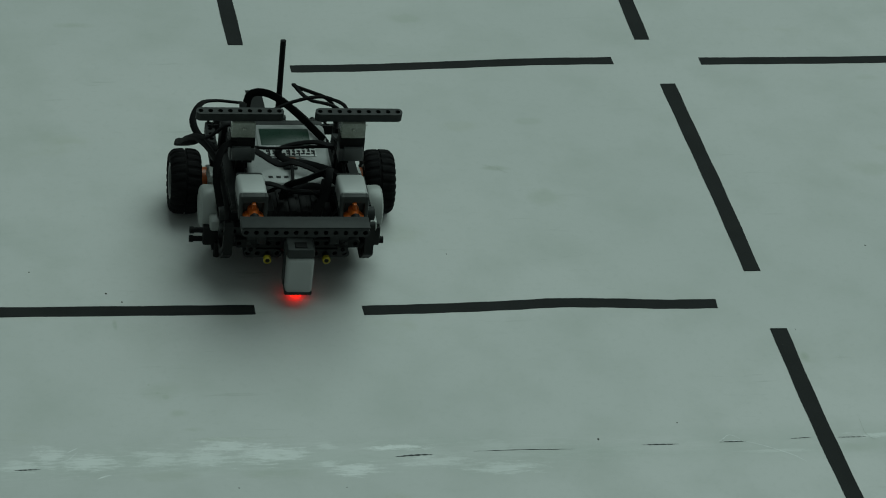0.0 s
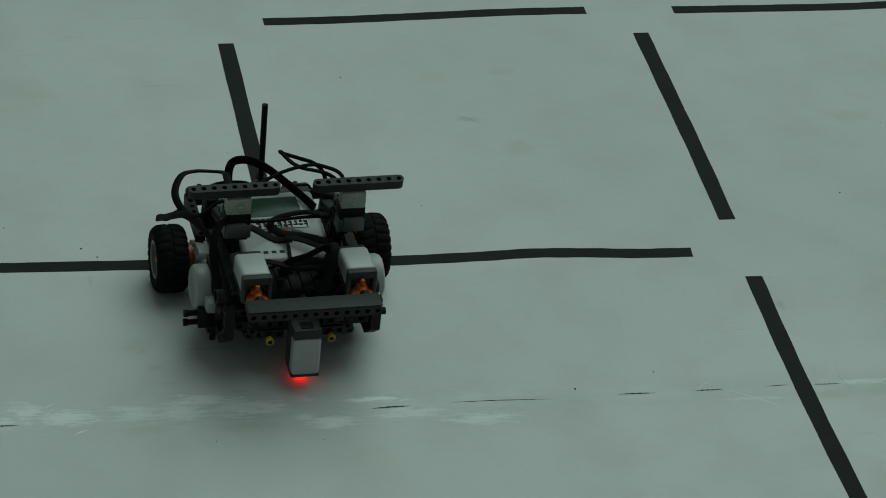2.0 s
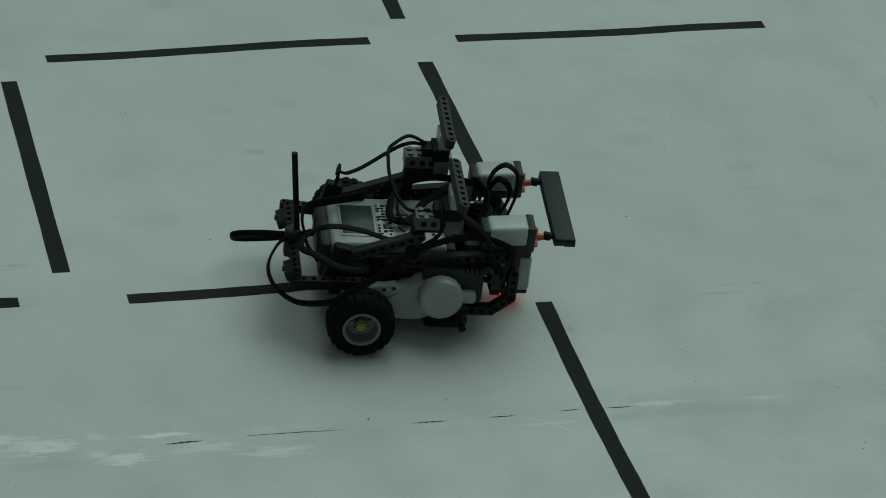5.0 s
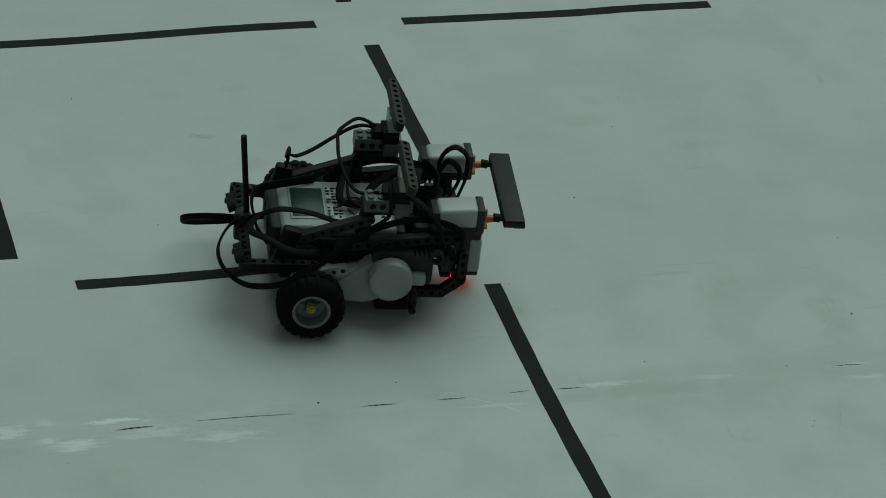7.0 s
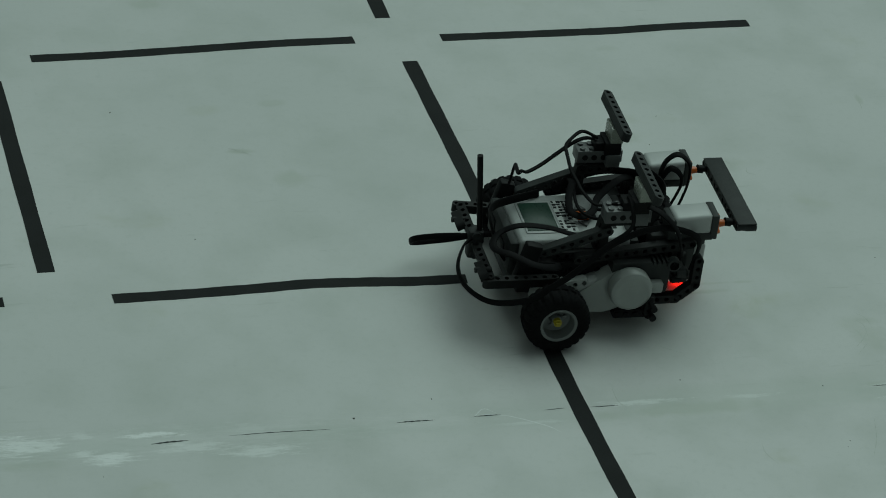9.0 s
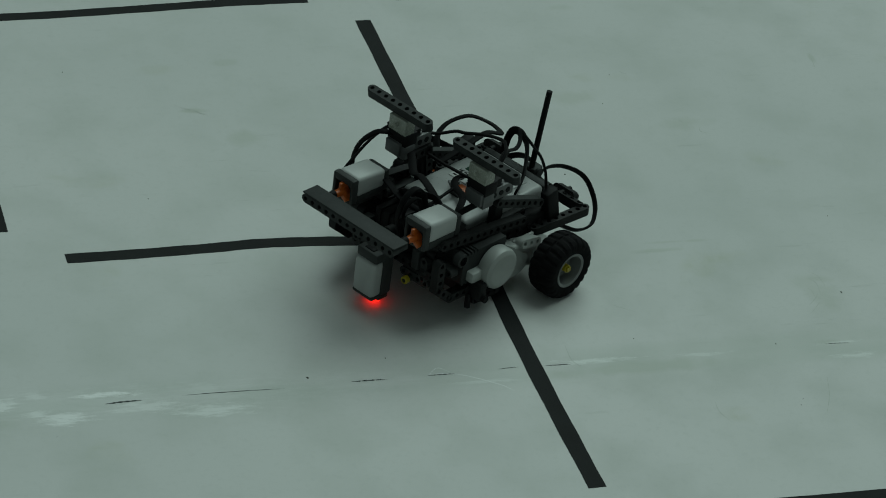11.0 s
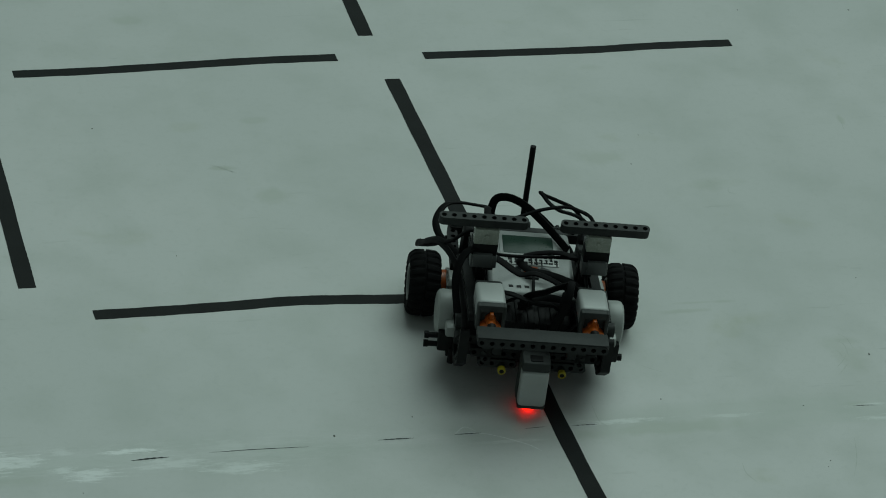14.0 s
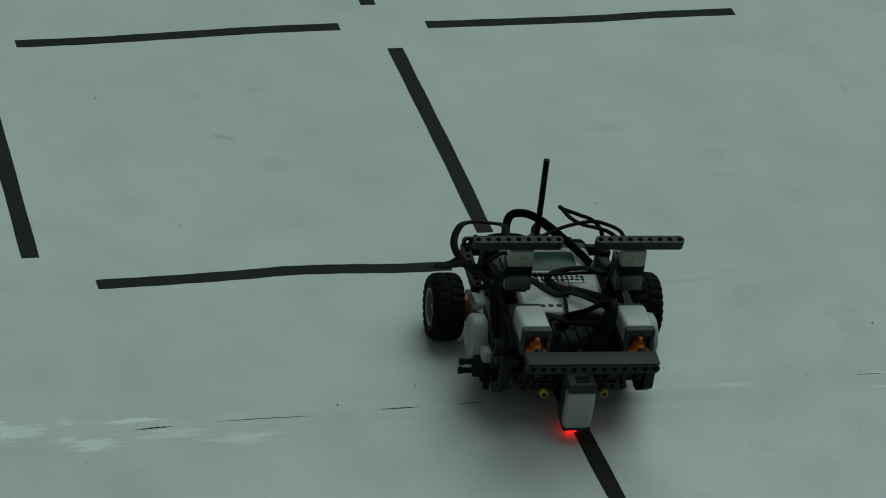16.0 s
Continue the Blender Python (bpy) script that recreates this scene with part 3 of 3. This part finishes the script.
def top_sensor(s):
    """A small studded sensor on a bracket with a nine-hole bumper beam above it."""
    def bx(bm, x0, x1, *rest):
        return box(bm, min(s * x0, s * x1), max(s * x0, s * x1), *rest)
    bm = B()
    bx(bm, 38.5, 54, 40, 79, 99, 110.5, 0.5)
    for i in range(2):
        for j in range(3):
            rod(bm, (s * (42.3 + i * 8), 44.5 + j * 8, 110), (s * (42.3 + i * 8), 44.5 + j * 8, 112.2), 2.4, 14)
    body = part("light_sensor", bm, MIDGREY, robot, "grey studded sensor block carrying a bumper beam")
    # Flat black discs paint the dark inside of the peg holes
    bm = B()
    for k in range(3):
        for x in (38.3, 54.2):
            rod(bm, (s * (x - 0.25), 46.5 + k * 8, 104.5), (s * (x + 0.25), 46.5 + k * 8, 104.5), 2.5, 14)
    part("peg_hole_shade", bm, BLACK, body)
    bm = B()
    bx(bm, 35, 55.5, 62, 76, 108, 119.5, 0.8)
    bx(bm, 39, 53, 54, 63, 110, 118, 0.8)
    part("cable_plate", bm, BLACK, body, "black cable connector")
    bm = B()
    bx(bm, 35.5, 55, 66, 77, 119, 133, 0.8)
    rod(bm, (s * 45, 76, 127), (s * 45, 80.5, 127), 1.6, 10)
    part("lens_block", bm, CLEAR, body, "milky clear lens block")
    bm = B()
    bx(bm, 34.5, 55.5, 64, 76.5, 96.5, 108.5, 0.8)
    part("sensor_block", bm, MIDGREY, body)
    bm = B()
    beam(bm, 9, axes((s * 16.8, 72, 138.5), (s, 0, 0), (0, math.sin(radians(12)), math.cos(radians(12)))), 3.9)
    part("bumper_beam", bm, DARK, body, "dark grey nine-hole beam")
    bm = B()
    beam(bm, 4, axes((s * 40, 44, 94), (0, 1, 0), (s, 0, 0)))
    beam(bm, 4, axes((s * 40, 40, 71), (0, 0.16, 1), (s, 0, 0)))
    bx(bm, 38, 46, 40, 48.5, 62, 100, 1.6)
    part("bracket", bm, DARKER, body)


for side in (1, -1):
    front_sensor(side)
    top_sensor(side)

# front bumper: two thirteen-hole beams side by side
bm = B()
beam(bm, 13, axes((-46.2, 168.0, 89.0), (1, 0, 0), (0, 1, 0)), 4.2)
beam(bm, 13, axes((-46.2, 159.6, 89.6), (1, 0, 0), (0, 1, 0)), 4.2)
part("front_bumper", bm, DARK, robot, "dark grey thirteen-hole bumper beam")
bm = B()
box(bm, -50.0, 53.6, 155.6, 172.0, 92.9, 94.0, 0.4)
part("bumper_top", bm, DARK, robot)

# downward light sensor with its red lamp
bm = B()
box(bm, -11.2, 11.2, 136, 148, 13.5, 47, 3.2, None, 4)
lamp = part("floor_light_sensor", bm, WHITE, robot, "white downward light sensor glowing red")
bm = B()
box(bm, -12, 12, 126, 138, 13, 53, 1.8)
box(bm, -11.4, 11.4, 126, 146.5, 46, 55.5, 2.2)
box(bm, -11.4, 11.4, 135, 147, 10.8, 14.5, 1.6)
box(bm, -9.5, 9.5, 125.5, 137, 6.4, 14, 1.6)
part("sensor_back", bm, CAP, lamp)
bm = B()
box(bm, -5, 5, 136, 144, 55, 56.4, 0.4)
part("socket", bm, BLACK, lamp)
bm = B()
rod(bm, (0, 131.5, 2.2), (0, 131.5, 7.0), 5.2, 18, 5.6)
part("lamp", bm, RED, lamp, "glowing red lamp")
bm = B()
beam(bm, 4, axes((-12, 124, 58), (1, 0, 0), (0, 1, 0)))
beam(bm, 3, axes((0, 122, 50), (0, 0, 1), (0, 1, 0)))
part("sensor_mount", bm, DARKER, lamp)

# chassis beams
LOW = [((-52, -51, 49), (-8, -51, 49), (0, -0.3, 1)), ((8, -51, 49), (52, -51, 49), (0, -0.3, 1)),
       ((58, -54, 48), (58, 2, 48), (0, 0, 1)), ((-57.5, -54, 47), (-51, 2, 45), (0, 0, 1))]
for a, b, h in LOW:
    bm = B()
    beam_between(bm, a, b, h)
    part("rear_beam", bm, DARKER, robot)
for x, y, z in ((-34, -58, 50), (46, -57, 53)):
    bm = B()
    beam(bm, 3, axes((x - 6, y, z), (1, 0, 0), (0, 0.9, 0.4)))
    rod(bm, (x + 2, y - 6, z + 1), (x + 2, y + 8, z + 1), 2.4, 12)
    part("rear_connector", bm, DARKER, robot)
for s in (1, -1):
    bm = B()
    beam_between(bm, (s * 45, -6, 68), (s * 45, 48, 88), (s, 0, 0))
    part("sloping_beam", bm, DARK, robot)
    bm = B()
    beam_between(bm, (s * 52, 22, 65), (s * 52, 118, 77), (s, 0, 0))
    part("side_beam", bm, DARKER, robot)
    bm = B()
    beam_between(bm, (s * 38, 8, 60), (s * 40, 112, 60), (s, 0, 0))
    part("inner_beam", bm, DARKER, robot)
    bm = B()
    beam_between(bm, (s * 58, 124, 64), (s * 58, 124, 40), (s, 0, 0))
    beam_between(bm, (s * 58, 124, 40), (s * 58, 109, 27), (s, 0, 0))
    beam_between(bm, (s * 58, 109, 27), (s * 58, 85, 27), (s, 0, 0))
    part("bent_beam", bm, DARKER, robot, "dark grey bent beam")
    bm = B()
    beam_between(bm, (s * 62, 58, 17), (s * 62, 82, 17), (s, 0, 0))
    for y in (58, 66, 74):
        rod(bm, (s * 57, y, 17), (s * 67.5, y, 17), 2.2, 10)
    rod(bm, (s * 62, 87, 10), (s * 62, 87, 24), 2.6, 10)
    part("peg_beam", bm, BLACK, robot)
    bm = B()
    box(bm, min(s * 60, s * 74), max(s * 60, s * 74), 79, 87, 20, 38, 1.6)
    holder = part("peg_holder", bm, DARKER, robot)
    for z, reach in ((24.5, 84.5), (33.0, 84.5)) if s > 0 else ((23.5, 77.0),):
        bm = B()
        rod(bm, (s * 72, 83, z), (s * reach, 83, z), 2.3, 10)
        rod(bm, (s * (reach - 3), 83, z), (s * (reach + 0.5), 83, z), 3.0, 10)
        part("peg", bm, BLACK, holder, "black plastic peg")
    bm = B()
    beam(bm, 3, axes((s * 38, 116, 38), (0, 0, 1), (0, 1, 0)))
    beam(bm, 3, axes((s * 60, 110, 52), (-s, 0, 0), (0, 1, 0)))
    box(bm, min(s * 26, s * 34), max(s * 26, s * 34), 112, 122, 44, 62, 1.2)
    rod(bm, (s * 24.4, 112, 31.0), (s * 24.4, 123, 31.0), 3.0, 14)
    beam(bm, 4, axes((s * 40, 114, 33), (-s, 0, 0), (0, 1, 0)))
    part("front_post", bm, DARK, robot)
    bm = B()
    lathe(bm, [(121.5, 2.4), (121.6, 3.2), (125.2, 3.4), (125.8, 3.0), (125.8, 1.9)], 18, axes((s * 24.4, 0, 31.0), (0, 1, 0), (0, 0, 1)))
    peg = part("front_peg", bm, YELLOW, robot, "yellow peg")
    # Solid black plug in place of the shaded hole
    bm = B()
    rod(bm, (s * 24.4, 122.0, 31.0), (s * 24.4, 125.6, 31.0), 2.0, 12)
    part("peg_hole_shade", bm, BLACK, peg)
    bm = B()
    lathe(bm, [(0, 4), (0.6, 5.8), (7, 5.8), (7.6, 4)], 18, axes((s * 57, 102, 62), (s, 0, 0), (0, 0, 1)))
    part("connector", bm, DARK, robot)
for y, z, half in ((116, 44, 7), (104, 52, 6)):
    bm = B()
    beam(bm, half * 2 - 1, axes((-8 * (half - 1), y, z), (1, 0, 0), (0, 1, 0)))
    part("cross_beam", bm, DARKER, robot)
# Block and ribs painted black to give the shade between the front sensors
bm = B()
box(bm, -26, 26, 80, 112, 40, 70, 3)
block = part("motor_block", bm, BLACK, robot, "ribbed motor block, coloured black for shade")
for k in range(6):
    bm = B()
    box(bm, -27 + k * 9.4, -21 + k * 9.4, 79, 113, 39, 71.5, 0.8)
    part("rib", bm, BLACK, block)
# Black blocks added at both sides to close bright gaps with shade
for s in (1, -1):
    bm = B()
    box(bm, min(s * 36.4, s * 48), max(s * 36.4, s * 48), -16, 98, 34, 58, 2)
    for k in range(9):
        rod(bm, (s * 44, -6 + k * 12, 50), (s * 50.5, -6 + k * 12, 50), 2.6, 10)
        rod(bm, (s * 44, -10 + k * 12, 40), (s * 50.5, -10 + k * 12, 40), 2.6, 10)
    part("side_shade_fill", bm, BLACK, robot)
# Chassis plate, with unseen low blocks added to deepen the shadow on the floor
bm = B()
box(bm, -36, 36, -22, 98, 21, 36, 2)
for s in (1, -1):
    box(bm, s * 45 - 9, s * 45 + 9, 30, 94, 23, 38, 2)
part("chassis_and_shade_blocks", bm, DARKER, robot)

# rear caster and middle joint
bm = B()
made = bmesh.ops.create_uvsphere(bm, u_segments=18, v_segments=12, radius=7.0)["verts"]
put(bm, made, Matrix.Translation((0, -8, 7.0)))
rod(bm, (0, -8, 8), (0, -8, 26), 4.4, 14)
part("caster", bm, DARKER, robot)
bm = B()
for z in (41, 50, 58):
    rod(bm, (-7, -52, z), (7, -52, z), 4.0, 16)
box(bm, -5, 5, -58, -46, 36, 62, 2.0)
part("rear_joint", bm, DARK, robot)
bm = B()
rod(bm, (0.6, -47, 46), (-0.5, -56.2, 133.8), 2.5, 14)
rod(bm, (0.6, -47.6, 50), (0.5, -48.6, 60), 3.6, 14)
part("antenna", bm, BLACK, robot, "thin black upright rod")
for a in ((-53, -43.5, -26, -12, 41, 78), (43.5, 53, -27, -12, 42, 79)):
    bm = B()
    box(bm, *a, 2.5, Matrix.Translation((0, -20, 60)) @ Matrix.Rotation(radians(-14), 4, "X") @ Matrix.Translation((0, 20, -60)))
    part("cable_plug", bm, BLACK, robot, "black cable plug")

# cables
CABLES = [
    ([(57, 119, 54), (61, 121, 84), (64, 100, 98), (70, 74, 103), (79, 42, 97), (85, 19, 82), (87, 5, 71), (88.5, -11, 61), (88, -26, 50), (69, -51, 36), (50, -68, 38), (33, -73, 47), (12, -64, 54), (3, -53, 56)], (0, 0, 1), 5.4),
    ([(38, 30, 75), (36, 18, 78.5), (34, -1, 84), (34, -24, 87), (33, -40, 81), (42, -49, 77), (55, -49, 78), (68, -39, 81), (76, -22, 76), (72, -6, 70), (58, 6, 62)], (0, 0, 1)),
    ([(45, 60, 119), (57, 59, 120), (72, 57, 107), (80, 36, 96), (84, 21, 85)], (0, 0, 1), 3.4),
    ([(-2, -34, 56), (-2.5, -54, 54), (-2.1, -69, 55), (-6, -83, 52.4), (-14, -95, 46.0), (-22, -99.5, 38.6), (-34, -96.5, 28.4), (-43.5, -88, 21.6), (-49.5, -76, 18.2), (-49, -59, 20), (-42.5, -45, 27), (-36, -30, 36)], (0.83, 0.0, 0.55), 5.0),
    ([(27, -33, 50), (28, -42, 64), (28, -46, 78), (24, -48, 86), (13, -46, 88), (0, -38, 85.5), (-14, -22, 80.5), (-25, -6, 76.5), (-32, 8, 75)], (0, -1, 0), 7.0),
    ([(-45, 54, 119), (-40, 44, 123), (-34, 33, 123), (-28, 20, 118), (-21, 3, 110), (-14, -10, 108), (-7, -17, 113.5), (-9, -19, 110.5), (-22, -17, 106.5), (-35, -14.5, 102), (-43, -13, 92), (-45, -14, 78)], (0, 0, 1), 3.6),
    ([(44, 52, 112), (37, 36, 107), (25, 27, 112), (15, 25, 114.5), (2, 22, 119), (-11.5, 22, 123.5), (-23, 23, 126), (-31, 29, 128), (-42, 42, 128.5), (-45, 57, 120)], (0, 0, 1), 2.9),
    ([(50, 72, 114), (62, 84, 113), (68, 98, 99), (64, 107, 72)], (0, 0, 1)),
    ([(-38, 36, 84), (-25, 34, 88), (-11, 28, 84), (4, 26.5, 79), (9.5, 35, 78), (2, 46.5, 78), (-15, 55, 80), (-31, 76, 86), (-38, 90, 84), (-30, 92, 78), (-10, 84, 77), (14, 94, 74)], (0, 0, 1), 6.4),
    ([(-24, 108, 78), (-22.5, 109.5, 88), (-21.5, 109, 100), (-22, 113, 110.5), (-21, 121.5, 116.5), (-19, 131, 110), (-17, 133, 99), (-13, 130.5, 88), (-10, 124, 70), (-6, 116, 56)], (0, 1, 0)),
    ([(-22, 108, 84), (-20, 110.3, 94.5), (-19, 116, 104), (-17, 124, 100), (-16, 126.8, 90.5), (-15, 121, 74), (-12, 112, 58)], (0, 1, 0)),
    ([(36, 96, 86), (24, 104, 92), (4, 106, 86), (-12, 98, 80), (-26, 90, 74)], (0, 0, 1)),
    ([(-38, 40, 88), (-16, 34, 84), (4, 33, 82), (22, 38, 85), (38, 46, 92)], (0, 0, 1), 2.6),
    ([(0, 50, 78), (0, 62, 75.5), (1, 76, 72), (4, 90, 73)], (0, 0, 1), 2.6),
    ([(12, 98, 74), (9, 102, 89), (-4, 106, 97), (-23, 98, 99), (-34, 102, 88), (-35, 106, 74)], (0, 1, 0), 7.0),
    ([(42, 62, 103), (30, 72, 101), (15, 84, 98), (3, 88, 102), (-16, 92, 96), (-32, 96, 87), (-38, 100, 77)], (0, 0, 1), 7.0),
    ([(-38, 22, 74), (-40, 36, 81), (-40, 56, 89), (-40, 76, 90), (-38, 98, 86), (-30, 116, 74), (-22, 112, 62)], (1, 0, 0), 6.4),
    ([(22, 88, 74), (16, 100, 86), (4, 108, 88), (-10, 104, 84), (-18, 96, 74)], (0, 0, 1), 6.4),
]
for points, flat, *wide in CABLES:
    bm = B()
    ribbon(bm, points, wide[0] if wide else 6.2, 2.3, flat)
    part("cable", bm, CABLE, robot, "flat black connector cable")

ROBOT_ROWS = [  # seconds, x, y in metres, heading in degrees
    (0, -0.3946, 0.1919, 178.4),
    (0.5, -0.3954, 0.19, 158.2),
    (0.7, -0.3964, 0.19, 149.6),
    (1, -0.3963, 0.1898, 158.9),
    (1.2, -0.3974, 0.1868, 169.5),
    (1.3, -0.3988, 0.1847, 174.9),
    (1.4, -0.4002, 0.1666, 176.2),
    (1.5, -0.4008, 0.138, 177),
    (1.6, -0.4037, 0.1177, 177.3),
    (1.7, -0.4049, 0.0838, 178.8),
    (1.8, -0.4062, 0.0611, 178.7),
    (1.9, -0.4064, 0.0291, 179.7),
    (2, -0.407, 0.0149, 183),
    (2.1, -0.4064, 0.0048, 193.8),
    (2.2, -0.4036, 0.0034, 204.8),
    (2.3, -0.4034, 0.0032, 222.4),
    (2.5, -0.4031, 0.0029, 244.2),
    (2.6, -0.4031, 0.0038, 259),
    (2.7, -0.403, 0.0048, 266.8),
    (2.8, -0.4038, 0.0041, 281.1),
    (3, -0.4055, 0.0028, 286.8),
    (3.2, -0.3998, 0.0055, 290.2),
    (3.5, -0.3912, 0.0096, 282.6),
    (3.7, -0.3476, 0.0178, 282.2),
    (4.2, -0.245, 0.026, 275),
    (4.7, -0.168, 0.03, 268),
    (5.2, -0.16, 0.03, 259),
    (5.8, -0.1598, 0.0303, 257.8),
    (6, -0.1586, 0.0314, 268.7),
    (6.2, -0.1582, 0.0312, 280),
    (6.5, -0.1577, 0.0308, 284.3),
    (7, -0.1586, 0.0314, 261.1),
    (7.5, -0.1599, 0.0294, 240),
    (7.7, -0.1597, 0.0297, 242.8),
    (8, -0.1593, 0.0301, 258),
    (8.2, -0.1378, 0.0279, 265.1),
    (8.6, -0.052, 0.023, 267),
    (9, 0.004, 0.018, 268),
    (9.4, 0.008, 0.018, 272),
    (9.8, 0.008, 0.018, 254),
    (10.3, 0.0081, 0.0179, 202),
    (10.5, 0.0077, 0.0182, 179),
    (10.7, 0.008, 0.0203, 155.4),
    (11, 0.007, 0.0196, 120.5),
    (11.2, 0.0081, 0.0191, 98.4),
    (11.5, 0.007, 0.022, 67.5),
    (11.7, 0.006, 0.0195, 44.2),
    (12, 0.0072, 0.0193, 8.4),
    (12.2, 0.0064, 0.0188, -14.4),
    (12.5, 0.0069, 0.0186, -46.3),
    (12.7, 0.0087, 0.0205, -68),
    (13, 0.0104, 0.0193, -104.6),
    (13.2, 0.0122, 0.0224, -125.1),
    (13.5, 0.0089, 0.0183, -157.9),
    (13.7, 0.0091, 0.0193, -180.7),
    (13.8, 0.0074, 0.0101, -189.3),
    (14, 0.0071, 0.003, -192.1),
    (14.2, 0.0072, 0.0037, -199.6),
    (14.4, 0.0064, 0.004, -199.1),
    (14.5, 0.0079, 0.0047, -196.1),
    (14.7, 0.0072, 0.0054, -183.6),
    (14.8, 0.0052, -0.0156, -183.4),
    (15, 0.003, -0.0606, -185.3),
    (15.3, 0.0025, -0.065, -188.4),
    (15.5, 0.0029, -0.0653, -199.3),
    (15.7, 0.0019, -0.0657, -199),
    (16, 0.0034, -0.0662, -184.9),
]


def motions():
    walk(robot, [(t, pose(x, y, 0, 0, 0, h)) for t, x, y, h in ROBOT_ROWS])
    ts, xs, ys, hs = (np.array(c) for c in zip(*ROBOT_ROWS))
    turn = {1: 0.0, -1: 0.0}
    rows = {1: [], -1: []}
    last = None
    for k in range(161):
        t = k / 10
        x, y, h = np.interp(t, ts, xs), np.interp(t, ts, ys), np.radians(np.interp(t, ts, hs))
        if last:
            ahead = -(x - last[0]) * math.sin(h) + (y - last[1]) * math.cos(h)
            for s in turn:
                turn[s] -= math.degrees((ahead + s * 0.0825 * (h - last[2])) / 0.028)
        last = (x, y, h)
        for s in turn:
            rows[s].append((t, pose(s * 0.0825, 0, 0.028, turn[s], 0, 0)))
    walk(RIGHT_WHEEL, rows[1])
    walk(LEFT_WHEEL, rows[-1])


motions()
